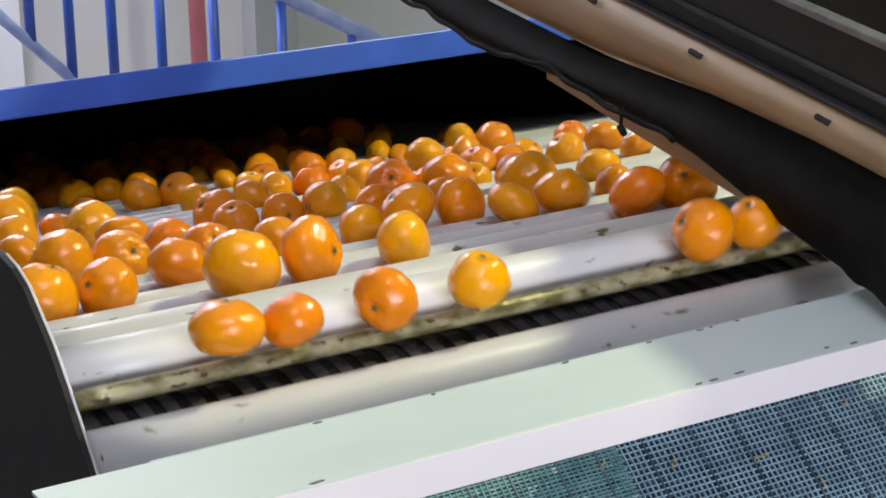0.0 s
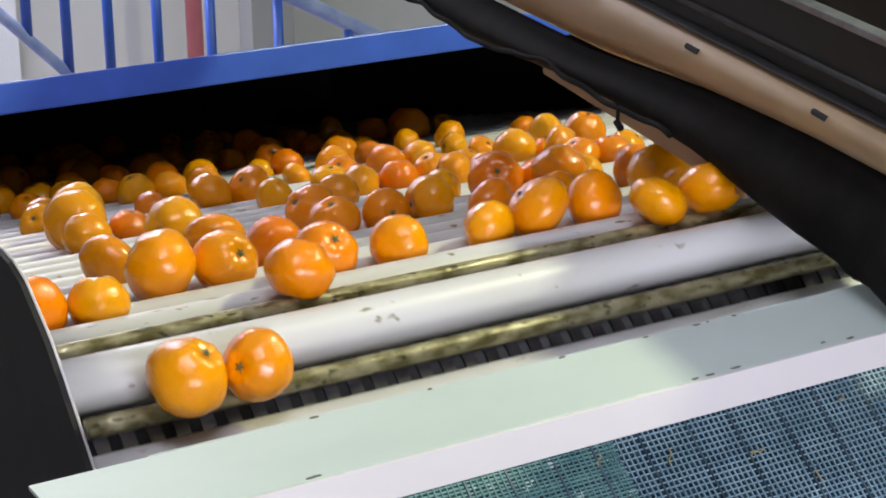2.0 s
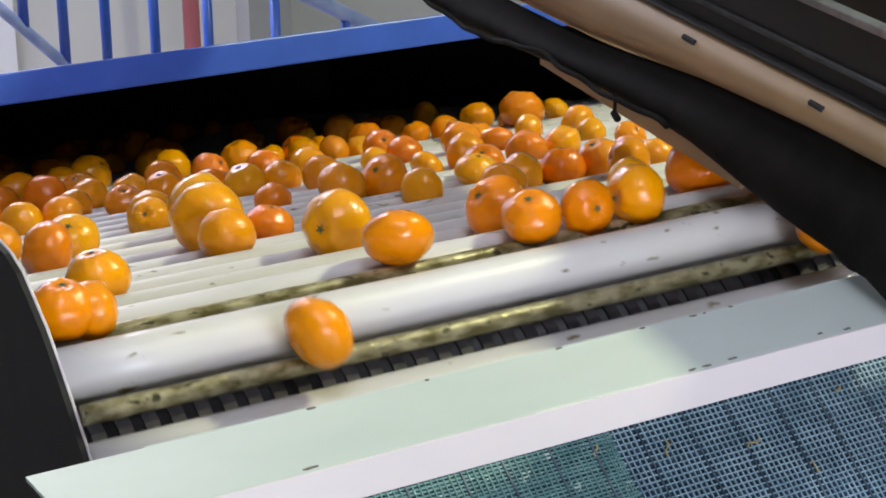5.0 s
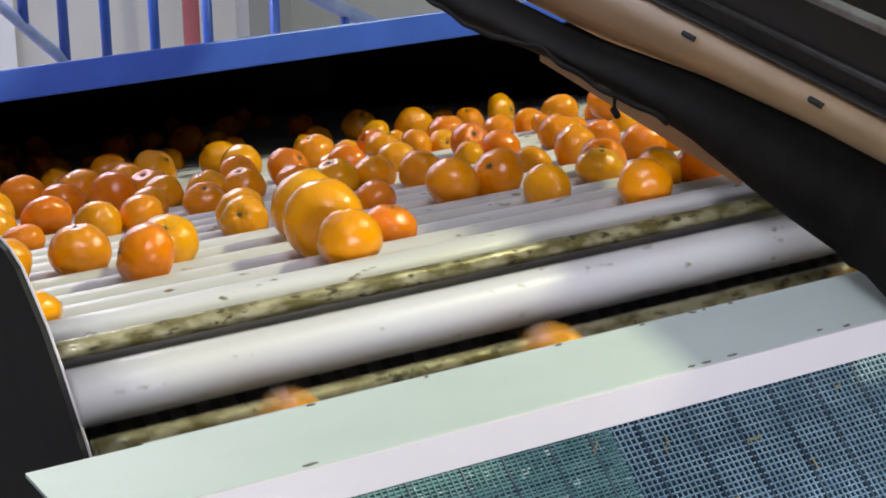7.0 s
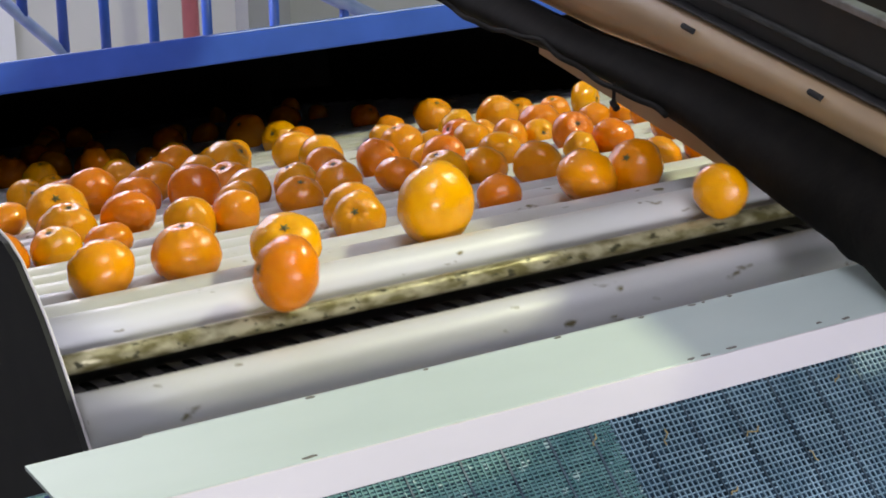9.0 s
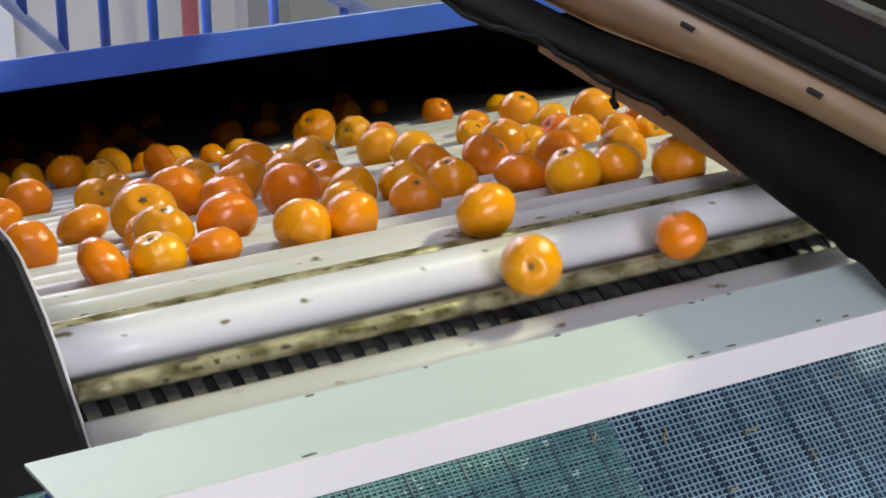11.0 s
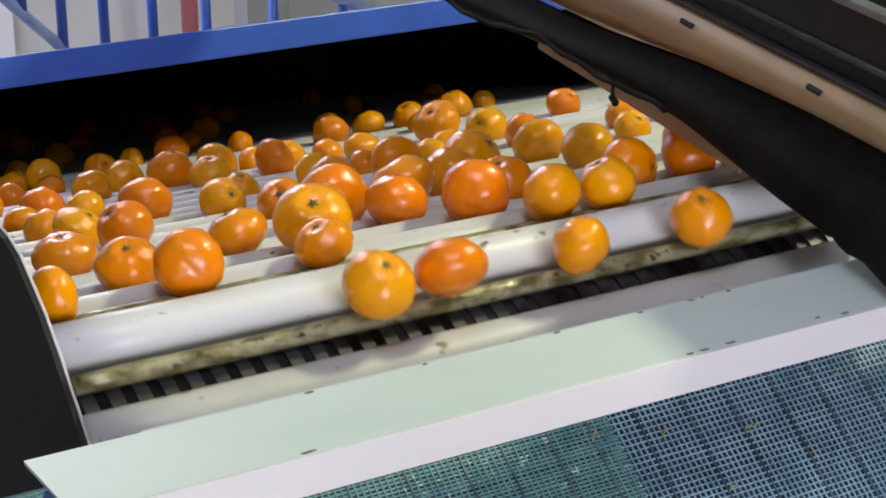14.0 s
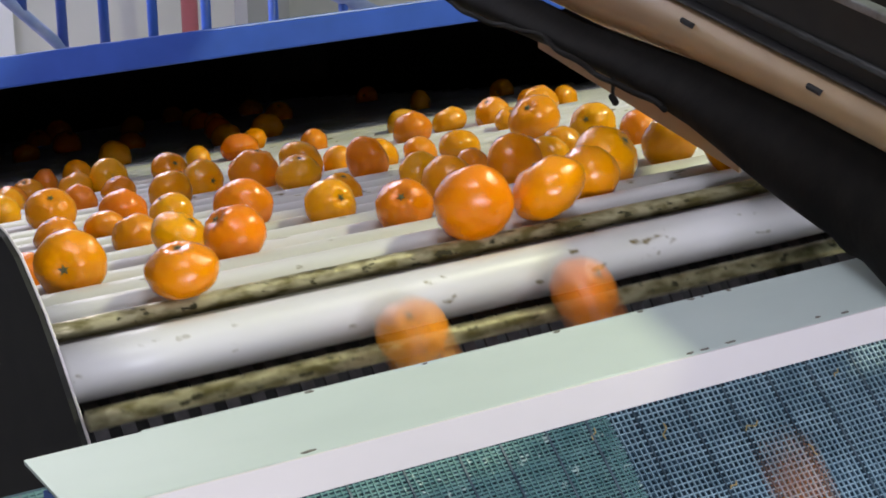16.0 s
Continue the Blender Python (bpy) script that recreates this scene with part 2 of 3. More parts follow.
def make_head_shaft():
    unit = thing("head_shaft", BED @ Matrix.Translation((0, CREST, -RIM)), "dark ribbed head shaft under the rollers", "shaft")
    part("drum", rod((X_LEFT + 0.01, 0, 0), (X_RIGHT - 0.01, 0, 0), 0.060, 28), DARK_STEEL, unit, smooth=True)
    bm = bmesh.new()
    x = X_LEFT + 0.02
    while x < X_RIGHT - 0.03:
        rod((x, 0, 0), (x + 0.013, 0, 0), 0.0635, 20, bm)
        x += 0.024
    tagged(part("ribs", bm, RIB_GREY, unit, "row of grey ring ribs"), kind="stuff")
    return unit


make_head_shaft()


def make_side_guard():
    """The panel at the near end of the rollers, with a rounded nose."""
    unit = thing("side_guard", BED, "dark grey steel side guard with a bare metal edge", "guard")
    nose = [(3.9, 0.13), (1.75, 0.125), (1.68, 0.113), (1.646, 0.100), (1.623, 0.090), (1.602, 0.075), (1.586, 0.055), (1.565, 0.028), (1.547, -0.003), (1.527, -0.043), (1.510, -0.078), (1.500, -0.11), (1.52, -0.30), (3.9, -0.30)]
    part("panel", prism(nose, 0.560, 0.5655), GUARD_GREY, unit)
    edge = nose[3:12]
    bm = bmesh.new()
    for (y0, z0), (y1, z1) in zip(edge, edge[1:]):
        rod((0.5662, y0, z0), (0.5662, y1, z1), 0.0014, 6, bm)
    part("edge_trim", bm, LIP_PAINT, unit, "pale worn metal edge")
    return unit


make_side_guard()


def make_front_plate():
    unit = thing("front_plate", BED, "pale grey-green painted steel front plate with chipped edges", "plate")
    top = [(1.385, -0.0468), (1.302, -0.0732), (1.300, -0.0740), (1.2985, -0.0760), (1.301, -0.0762), (1.385, -0.0500)]
    part("top_sheet", prism(top, 0.468, 2.5), PLATE_PAINT, unit)
    part("lip", box(0.468, 2.5, 1.2965, 1.2990, -0.1030, -0.0745, 0.0008), LIP_PAINT, unit)
    part("back_fold", box(0.56, 2.5, 1.3855, 1.388, -0.072, -0.0463, 0.0006), PLATE_PAINT, unit)
    flakes = random.Random(17)
    for x, w, y, z in ((0.652, 0.014, 1.3025, -0.0726), (1.150, 0.006, 1.3070, -0.0712), (1.178, 0.010, 1.3030, -0.0724), (1.050, 0.010, 1.3030, -0.0724), (1.006, 0.008, 1.3022, -0.0727),
                       (1.022, 0.009, 1.3022, -0.0727), (0.935, 0.009, 1.3842, -0.0466), (1.022, 0.006, 1.3842, -0.0466), (1.078, 0.008, 1.3842, -0.0466), (1.090, 0.004, 1.3842, -0.0466),
                       (1.120, 0.005, 1.3842, -0.0466), (0.805, 0.005, 1.3842, -0.0466), (0.700, 0.011, 1.3838, -0.0467)):
        rim = []
        for k in range(9):
            q = 2 * math.pi * k / 9
            g = flakes.uniform(0.55, 1.2)
            rim.append((x + w * 0.5 * g * math.cos(q), y + 0.0014 * g * math.sin(q)))
        bm = bmesh.new()
        low = [bm.verts.new((px, py, z + (py - y) * 0.318 - 0.0005)) for px, py in rim]
        high = [bm.verts.new((px, py, z + (py - y) * 0.318 + 0.0002)) for px, py in rim]
        bm.faces.new(high)
        for k in range(9):
            bm.faces.new((low[k], low[(k + 1) % 9], high[(k + 1) % 9], high[k]))
        part("chip", bm, CHIP, unit, "chipped paint showing dark steel")
    for x in (0.47, 2.46):
        part("stay", box(x, x + 0.03, 1.30, 1.90, -0.40, -0.36, 0.002), BLUE_PAINT, unit)
        part("upright", box(x, x + 0.03, 1.33, 1.36, -0.36, -0.066), BLUE_PAINT, unit)
    return unit


make_front_plate()


def make_net():
    """A steep screen of crossing strands below the plate, with a greener patch laid over one end."""
    slope = math.atan2(0.82, 0.57)
    unit = thing("netting_screen", BED @ Matrix.Translation((0, 1.45, -0.13)) @ Matrix.Rotation(slope, 4, "X"), "teal grey plastic netting over a dark sheet", "netting")
    rng = random.Random(11)

    def sheet(name, mat, seam_mat, x0, x1, y0, y1, cx, cy, wx, wy, lift, label):
        for seam in (False, True):
            verts, faces = [], []

            def strand(ax, bx, ay, by, za, zb):
                n = len(verts)
                verts.extend([(ax, ay, za), (bx, ay, za), (bx, by, za), (ax, by, za), (ax, ay, zb), (bx, ay, zb), (bx, by, zb), (ax, by, zb)])
                faces.extend([(n + 4, n + 5, n + 6, n + 7), (n, n + 1, n + 5, n + 4), (n + 1, n + 2, n + 6, n + 5), (n + 2, n + 3, n + 7, n + 6), (n + 3, n, n + 4, n + 7)])

            y, row = y0, 0
            while y < y1 and not seam:
                w = wy * rng.uniform(0.75, 1.25)
                bend = rng.uniform(-0.0004, 0.0004)
                strand(x0, x1, y + bend - w / 2, y + bend + w / 2, lift, lift + 0.0014)
                y += cy
            x, col = x0, 0
            step = random.Random(5)
            gap = 6
            while x < x1:
                dark = gap == 0
                gap = step.choice((6, 7, 8)) if dark else gap - 1
                w = wx * rng.uniform(0.8, 1.2)
                if dark == seam:
                    if dark:
                        strand(x - w * 0.7, x + w * 0.7, y0, y1, lift + 0.0006, lift + 0.0024)
                    else:
                        strand(x - w / 2, x + w / 2, y0, y1, lift + 0.0004, lift + 0.0021)
                x += cx
            me = bpy.data.meshes.new(name)
            me.from_pydata(verts, [], faces)
            me.materials.append(seam_mat if seam else mat)
            ob = new(name if not seam else "seam", me)
            ob.parent = unit
            tagged(ob, label if not seam else "dark ribs of the netting", kind="stuff")

    sheet("mesh", NET, NET_DARK, 1.005, 2.4, -0.50, 0.045, 0.0060, 0.0058, 0.0010, 0.0010, 0.0, "teal grey netting strands")
    sheet("patch", NET_GREEN, NET_DARK, 0.40, 1.012, -0.50, 0.045, 0.0060, 0.0036, 0.0014, 0.0018, 0.003, "greener shiny netting patch with painted glints")
    part("backing_sheet", box(0.40, 2.4, -0.51, 0.05, -0.006, -0.0035), NET_BACK, unit, "dark green backing sheet")
    for x in (0.40, 2.37):
        part("stay", box(x, x + 0.03, -0.50, 0.04, -0.030, -0.010), BLUE_PAINT, unit)
    return unit


make_net()


def make_straw(x, y, turn, size):
    m = BED @ Matrix.Translation((0, 1.45, -0.13)) @ Matrix.Rotation(math.atan2(0.82, 0.57), 4, "X") @ pose(x, y, 0.0045, 0, 0, turn)
    bm = bmesh.new()
    pts = [Vector((size * (k / 4 - 0.5), size * 0.16 * math.sin(k * 1.6), 0.0006 * math.sin(k * 2.0))) for k in range(5)]
    for p, q in zip(pts, pts[1:]):
        rod(p, q, 0.0007, 5, bm)
    ob = new("straw", finish(bm, "straw", STRAW))
    ob.matrix_basis = m
    tagged(ob, "dry yellow bit of straw caught on the netting", "straw", "straw bits on the netting")


for spot in ((1.06, -0.045, 70, 0.016), (1.15, -0.062, 20, 0.018), (1.20, -0.10, 110, 0.012), (1.27, -0.035, 40, 0.010), (1.33, -0.085, 80, 0.012), (0.99, -0.03, 60, 0.012), (1.10, -0.11, 30, 0.011)):
    make_straw(*spot)


def make_cover():
    """The slanting channel over the far half of the bed, hung with a rubber skirt, on a post before the machine."""
    a, b = Vector((1.612, 3.315, 0.5618)), Vector((1.2146, 1.2249, -0.0727))
    along = (b - a).normalized()
    side = Vector((0, 0, 1)).cross(along).normalized()
    up = along.cross(side).normalized()
    if side.x < 0:
        side = -side
    if up.z < 0:
        up = -up
    m = Matrix(((along.x, side.x, up.x, a.x), (along.y, side.y, up.y, a.y), (along.z, side.z, up.z, a.z), (0, 0, 0, 1)))
    unit = thing("cover_channel", BED @ m, "tan painted steel cover channel with a black rubber skirt", "cover")
    n = (b - a).length

    def face_low(s):
        return float(np.interp(s, (1.2, 1.49, 1.75, 1.97, 2.3), (0.030, 0.040, 0.066, 0.080, 0.084)))

    def skirt_low(s):
        return float(np.interp(s, (0, 1.057, 1.163, 1.272, 1.452, 1.59, 1.764, 1.84, 1.954, 2.036, 2.054, 2.081, 2.143, 2.7),
                               (-0.006, -0.0065, -0.013, -0.0026, 0.015, 0.0185, 0.0179, 0.0121, 0.0012, -0.0049, -0.0125, -0.0095, -0.027, -0.045)))

    def sweep(rings):
        bm = bmesh.new()
        last = None
        for ring in rings:
            verts = [bm.verts.new(p) for p in ring]
            if last:
                for k in range(len(verts)):
                    j = (k + 1) % len(verts)
                    bm.faces.new((last[k], last[j], verts[j], verts[k]))
            else:
                bm.faces.new(verts)
            last = verts
        bm.faces.new(last)
        return bm

    # the face bows out and tucks under towards the skirt
    rings = []
    for i in range(61):
        s = n * i / 60
        low = face_low(s)
        prof = []
        for k in range(19):
            f = k / 18
            prof.append((0.001 + 0.020 * max(0.0, (0.30 - f) / 0.30) ** 2 + 0.060 * max(0.0, (f - 0.42) / 0.58) ** 2, 0.1405 - (0.1405 - low) * f))
        rings.append([(s, o, u) for o, u in prof] + [(s, o + 0.004, u) for o, u in reversed(prof)])
    part("face", sweep(rings), TAN_PAINT, unit, smooth=True)
    part("inner_strip", box(1.39, 1.86, 0.014, 0.017, -0.002, 0.034, 0.001), TAN_PAINT, unit)
    part("upper_flange", box(0, n, 0.012, 0.032, 0.1405, 0.1435, 0.001), DARK_STEEL, unit)
    # Hidden walls added behind to block the lamp's light under the cover.
    part("back_web", box(0, 1.70, 0.160, 0.164, 0.075, 0.215, 0.001), GUARD_GREY, unit)
    part("back_web", box(1.70, n, 0.160, 0.164, 0.000, 0.215, 0.001), GUARD_GREY, unit)
    part("web", box(0, n, 0.024, 0.028, 0.1435, 0.164, 0.001), GUARD_GREY, unit)
    part("ridge", rod((0, 0.020, 0.1645), (n, 0.020, 0.1645), 0.0035, 10), DARK_STEEL, unit, smooth=True)
    part("top_channel", box(0, n, 0.022, 0.026, 0.164, 0.2125, 0.001), GUARD_GREY, unit)
    part("top_edge", box(0, n, 0.012, 0.026, 0.2125, 0.2205, 0.0015), STEEL, unit, "bare steel top edge")
    # No hole is cut: black sunk rods put each slot's shade into the colour.
    for s in (1.530, 1.768, 2.005):
        part("slot", rod((s - 0.011, 0.0035, 0.1293), (s + 0.011, 0.0035, 0.1287), 0.0030, 10), BLACK, unit, "black sunk rod for the shade in a slotted hole")
    # the rubber sheet hangs in soft folds from under the face
    rings = []
    for i in range(181):
        s = n * i / 180
        low, top = skirt_low(s), face_low(s) + 0.014
        ring = []
        for k in range(13):
            f = k / 12
            fold = 0.0024 * math.sin(s * 14 + 2.5 * f) * (1 - f) + 0.0016 * math.sin(s * 41 + 5 * f) * f * (1 - f) * 2
            ring.append((0.010 - 0.016 * math.sin(math.pi * min(1.0, f * 1.15)) ** 0.8 + 0.014 * f * f - fold, low + (top - low) * f))
        rings.append([(s, o, u) for o, u in ring] + [(s, o + 0.004, u) for o, u in reversed(ring)])
    part("rubber_skirt", sweep(rings), BLACK_RUBBER, unit, "bulging black rubber skirt", smooth=True)
    rings = []
    for i in range(161):
        s = 0.75 + 1.0 * i / 160
        c = Vector((s, -0.0085 + 0.002 * math.sin(i * 0.3), skirt_low(s) + 0.012 + 0.004 * math.sin(i * 0.13) + 0.0015 * math.sin(i * 0.41)))
        rings.append([c + Vector((0, 0.0034 * math.cos(w), 0.0034 * math.sin(w))) for w in (2 * math.pi * q / 10 for q in range(10))])
    part("hose", sweep(rings), BLACK_RUBBER, unit, "thin black hose along the skirt", smooth=True)
    bm = rod((1.634, -0.010, 0.036), (1.640, -0.014, 0.013), 0.0022, 6)
    rod((1.638, -0.014, 0.016), (1.650, -0.015, 0.012), 0.0040, 8, bm)
    part("cable_tie", bm, BLACK_RUBBER, unit, "black cable tie with its tail cut")
    foot = BED @ b
    post = rod((foot.x + 0.12, foot.y - 0.13, 0), (foot.x + 0.12, foot.y - 0.13, foot.z + 0.06), 0.022, 14)
    rod((foot.x + 0.12, foot.y - 0.13, foot.z + 0.04), (foot.x + 0.12, foot.y + 0.04, foot.z + 0.06), 0.012, 10, post)
    post.transform((BED @ m).inverted())
    part("post", post, BLUE_PAINT, unit, "blue steel post", smooth=True)
    return unit


make_cover()


def make_cross_beam():
    unit = thing("cross_beam", BED, "blue painted steel beam across the roller bed", "beam")
    y, xr = 3.03, 2.70
    part("beam", box(0.3, xr, y, y + 0.05, 0.242 - y * 0.0191, 0.242 - y * 0.0030, 0.003), BLUE_PAINT, unit)
    # The dark under the hood is put into the colour of these sheets.
    part("hood", box(0.3, xr, y + 0.054, 4.95, 0.183, 0.188), BLACK, unit, "hood sheet coloured black for the shade inside")
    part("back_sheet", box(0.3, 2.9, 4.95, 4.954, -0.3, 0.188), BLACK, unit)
    # Added to keep the gap past the beam's end dark.
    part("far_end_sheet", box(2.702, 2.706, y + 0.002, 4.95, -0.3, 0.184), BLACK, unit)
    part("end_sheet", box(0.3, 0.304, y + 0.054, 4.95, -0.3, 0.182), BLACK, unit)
    for x in (0.45, 2.56):
        part("stay", box(x, x + 0.04, y + 0.006, y + 0.044, -0.32, 0.242 - y * 0.0191 - 0.001), BLUE_PAINT, unit)
    return unit


make_cross_beam()


def make_frame():
    unit = thing("conveyor_bed", BED, "blue steel conveyor bed frame on four legs", "conveyor")
    for x0 in (0.50, 2.52):
        part("rail", box(x0, x0 + 0.04, 1.75, 4.9, -0.42, -0.32, 0.003), BLUE_PAINT, unit)
    part("far_side_panel", box(2.49, 2.495, 1.45, 4.9, -0.32, 0.06), GUARD_GREY, unit)
    part("pan", box(0.57, 2.48, 1.75, 4.9, -0.10, -0.095), DARK_STEEL, unit, "dark drip pan between the two runs")
    for x in (0.52, 2.54):
        for y in (1.95, 4.6):
            top = BED @ Vector((x, y, -0.42))
            leg = box(top.x - 0.03, top.x + 0.03, top.y - 0.03, top.y + 0.03, 0, top.z + 0.005, 0.003)
            leg.transform(BED.inverted())
            part("leg", leg, BLUE_PAINT, unit)
    return unit


make_frame()


def make_stair_rail():
    """Upright bars between a sloping foot rail and a sloping hand rail."""
    unit = thing("stair_railing", Matrix.Identity(4), "blue painted steel stair railing with upright bars", "railing")
    y = 5.2

    def foot(x):
        return 0.649 - (x - 1.900) * 1.013

    def hand(x):
        return 0.556 - (x - 2.875) * 0.531

    # Both rails take the paler blue that stands for sun on them.
    part("foot_rail", rod((1.45, y, foot(1.45)), (2.52, y, foot(2.52)), 0.016, 12), SUNLIT_BLUE, unit, smooth=True)
    part("hand_rail", rod((1.45, y, hand(1.45)), (3.85, y, hand(3.85)), 0.022, 14), SUNLIT_BLUE, unit, smooth=True)
    for x in (1.85, 1.962, 2.073, 2.195, 2.340, 2.504, 2.718, 2.95, 3.2):
        part("baluster", rod((x, y, max(foot(x), 0)), (x, y, hand(x)), 0.0145, 12), BLUE_PAINT, unit, smooth=True)
    part("newel", rod((3.85, y, 0), (3.85, y, hand(3.85) + 0.02), 0.025, 14), BLUE_PAINT, unit, smooth=True)
    return unit


make_stair_rail()
pole = new("pole", finish(rod((2.93, 6.2, 0), (2.93, 6.2, 3.2), 0.028, 16), "pole", RED_PAINT, True))
tagged(pole, "faded red steel pole standing by the wall", "pole")
structure("pilaster", box(3.30, 3.47, 6.5, 6.6, 0, 5), PLASTER_DARK, "grey pilaster on the hall wall", "pilaster")
structure("wall_panel", box(1.2, 2.45, 6.57, 6.6, 0, 3.0), PANEL_WHITE, "pale sheet panel on the hall wall", "panel")


# ---- fruit ----
# one mandarin each: the roller it rides on, its place along the roller, its radius in millimetres
FRUIT_A = [(-11, 0.697, 32.0), (-11, 0.759, 26.5), (-11, 0.849, 28.6), (-11, 0.946, 27.5), (-11, 1.201, 31.0), (-11, 1.264, 27.2), (-9, 0.811, 35.2), (-9, 0.885, 35.3), (-9, 0.987, 30.2), (-9, 1.275, 32.8), (-9, 1.339, 33.0), (-8, 0.645, 33.5), (-8, 0.708, 29.9), (-7, 0.819, 31.3), (-7, 1.222, 29.5), (-7, 1.289, 31.4), (-6, 0.584, 30.3), (-6, 0.659, 27.6), (-6, 0.890, 31.4), (-6, 0.970, 28.0), (-6, 1.074, 27.2), (-6, 1.134, 34.2), (-6, 1.204, 31.2), (-6, 1.418, 24.9), (-5, 0.757, 36.4), (-5, 0.824, 32.0), (-5, 1.352, 36.2), (-4, 0.915, 31.1), (-4, 1.182, 29.1), (-4, 1.515, 28.8)]
FRUIT_B = [(-3, 0.770, 32.4), (-3, 1.329, 24.5), (-3, 1.441, 29.9), (-2, 0.567, 28.8), (-2, 0.622, 25.5), (-2, 0.927, 32.5), (-2, 1.076, 29.1), (-2, 1.142, 27.8), (-2, 1.202, 30.1), (-2, 1.388, 34.0), (-1, 1.089, 32.6), (-1, 1.346, 33.1), (-1, 1.411, 29.4), (-1, 1.478, 24.5), (-1, 1.759, 27.6), (0, 0.696, 30.0), (0, 0.953, 35.4), (0, 1.316, 26.1), (0, 1.688, 29.5), (1, 1.585, 29.6), (1, 1.640, 27.2), (1, 1.818, 30.0), (2, 0.560, 24.5), (2, 0.907, 30.7), (2, 1.256, 27.8), (2, 1.436, 28.8), (2, 1.731, 25.9), (3, 0.926, 40.0), (3, 0.998, 27.5), (3, 1.337, 28.1)]
FRUIT_C = [(3, 1.396, 28.2), (3, 1.452, 29.0), (3, 1.538, 24.5), (3, 1.670, 30.7), (4, 0.770, 32.4), (4, 1.245, 26.7), (4, 1.558, 25.1), (4, 1.644, 32.0), (4, 1.699, 24.5), (4, 1.925, 27.8), (5, 0.829, 32.4), (5, 0.991, 40.0), (5, 1.376, 28.5), (5, 1.829, 33.1), (6, 0.681, 31.4), (6, 0.766, 32.1), (6, 1.225, 31.7), (6, 1.287, 31.7), (6, 1.439, 28.5), (6, 1.811, 33.2), (7, 0.995, 27.3), (7, 1.166, 24.5), (7, 1.562, 29.1), (7, 1.622, 28.4), (7, 1.742, 24.5), (8, 1.030, 29.5), (8, 1.448, 25.0), (8, 1.514, 30.6), (9, 1.328, 29.3), (9, 1.788, 24.5)]
FRUIT_D = [(10, 0.592, 29.8), (10, 0.706, 28.8), (10, 0.761, 27.7), (10, 0.821, 26.5), (10, 0.918, 29.3), (10, 0.974, 28.8), (10, 1.247, 30.5), (10, 1.304, 28.7), (10, 1.672, 27.1), (11, 1.097, 27.8), (11, 1.235, 30.2), (11, 1.504, 24.5), (11, 1.557, 28.3), (11, 1.660, 32.1), (11, 1.880, 29.3), (11, 2.034, 25.6), (12, 0.840, 31.7), (12, 0.913, 32.8), (12, 1.054, 27.0), (12, 1.194, 29.2), (12, 1.434, 29.1), (12, 1.839, 26.4), (13, 0.578, 26.9), (13, 0.722, 30.9), (13, 0.856, 27.3), (13, 1.110, 29.8), (13, 1.177, 28.8), (13, 1.399, 29.1), (13, 1.609, 30.0), (13, 1.792, 26.8)]
FRUIT_E = [(14, 0.699, 29.8), (14, 0.890, 37.4), (14, 1.074, 34.0), (14, 1.264, 31.3), (14, 1.345, 31.2), (14, 1.419, 24.8), (15, 0.848, 30.8), (15, 1.029, 32.2), (15, 1.159, 31.9), (15, 1.610, 27.1), (15, 1.661, 24.5), (15, 1.853, 24.5), (15, 1.991, 39.2), (16, 0.701, 30.9), (16, 1.000, 37.1), (16, 1.085, 37.1), (16, 1.476, 32.8), (16, 1.597, 27.6), (16, 1.719, 31.7), (16, 1.817, 26.6), (16, 1.879, 26.4), (16, 2.020, 24.5), (16, 2.119, 27.4), (17, 1.194, 32.2), (17, 1.388, 32.1), (17, 1.573, 24.5), (17, 1.623, 27.6), (17, 1.674, 24.5), (17, 1.999, 31.7), (18, 0.666, 32.8)]
FRUIT_F = [(18, 0.833, 31.0), (18, 1.023, 28.8), (18, 1.277, 35.5), (19, 0.653, 24.5), (19, 0.813, 30.5), (19, 1.427, 33.0), (19, 1.720, 30.9), (19, 1.802, 34.2), (19, 1.913, 27.8), (20, 1.026, 27.8), (20, 1.176, 28.7), (20, 1.267, 33.2), (20, 1.634, 26.0), (20, 2.035, 31.9), (21, 0.833, 25.7), (21, 0.962, 32.2), (21, 1.369, 26.7), (22, 1.128, 24.5), (22, 1.238, 26.9), (22, 1.311, 24.5), (22, 1.394, 24.5), (22, 1.444, 27.1), (22, 1.569, 28.9), (22, 1.741, 27.2), (22, 1.831, 34.0), (22, 2.007, 24.5), (23, 0.806, 25.2), (23, 0.865, 24.5), (23, 0.947, 26.1), (24, 0.923, 29.1)]
FRUIT_G = [(24, 1.610, 31.3), (25, 1.200, 28.8), (25, 1.302, 31.3), (25, 1.446, 28.1), (26, 0.894, 31.4), (26, 1.056, 28.8), (26, 1.178, 33.3), (26, 1.364, 27.6), (26, 1.432, 24.6), (26, 1.626, 37.6), (27, 1.140, 29.1), (27, 1.289, 31.6), (27, 1.347, 24.5), (27, 1.920, 29.0), (27, 2.055, 24.5), (28, 0.888, 25.7), (28, 0.994, 24.5), (29, 1.085, 24.6), (29, 1.745, 26.2), (30, 0.954, 24.5), (30, 1.614, 30.6), (31, 0.987, 24.5), (31, 1.085, 26.0), (31, 1.139, 29.7), (31, 1.236, 28.1), (31, 1.732, 29.0), (31, 1.816, 29.1), (31, 1.910, 31.9), (32, 1.042, 24.5), (32, 1.524, 25.4)]
FRUIT_H = [(33, 1.100, 25.8), (33, 1.358, 24.5), (33, 1.433, 30.7), (33, 1.738, 26.8), (33, 2.005, 26.7), (33, 2.075, 24.6)]
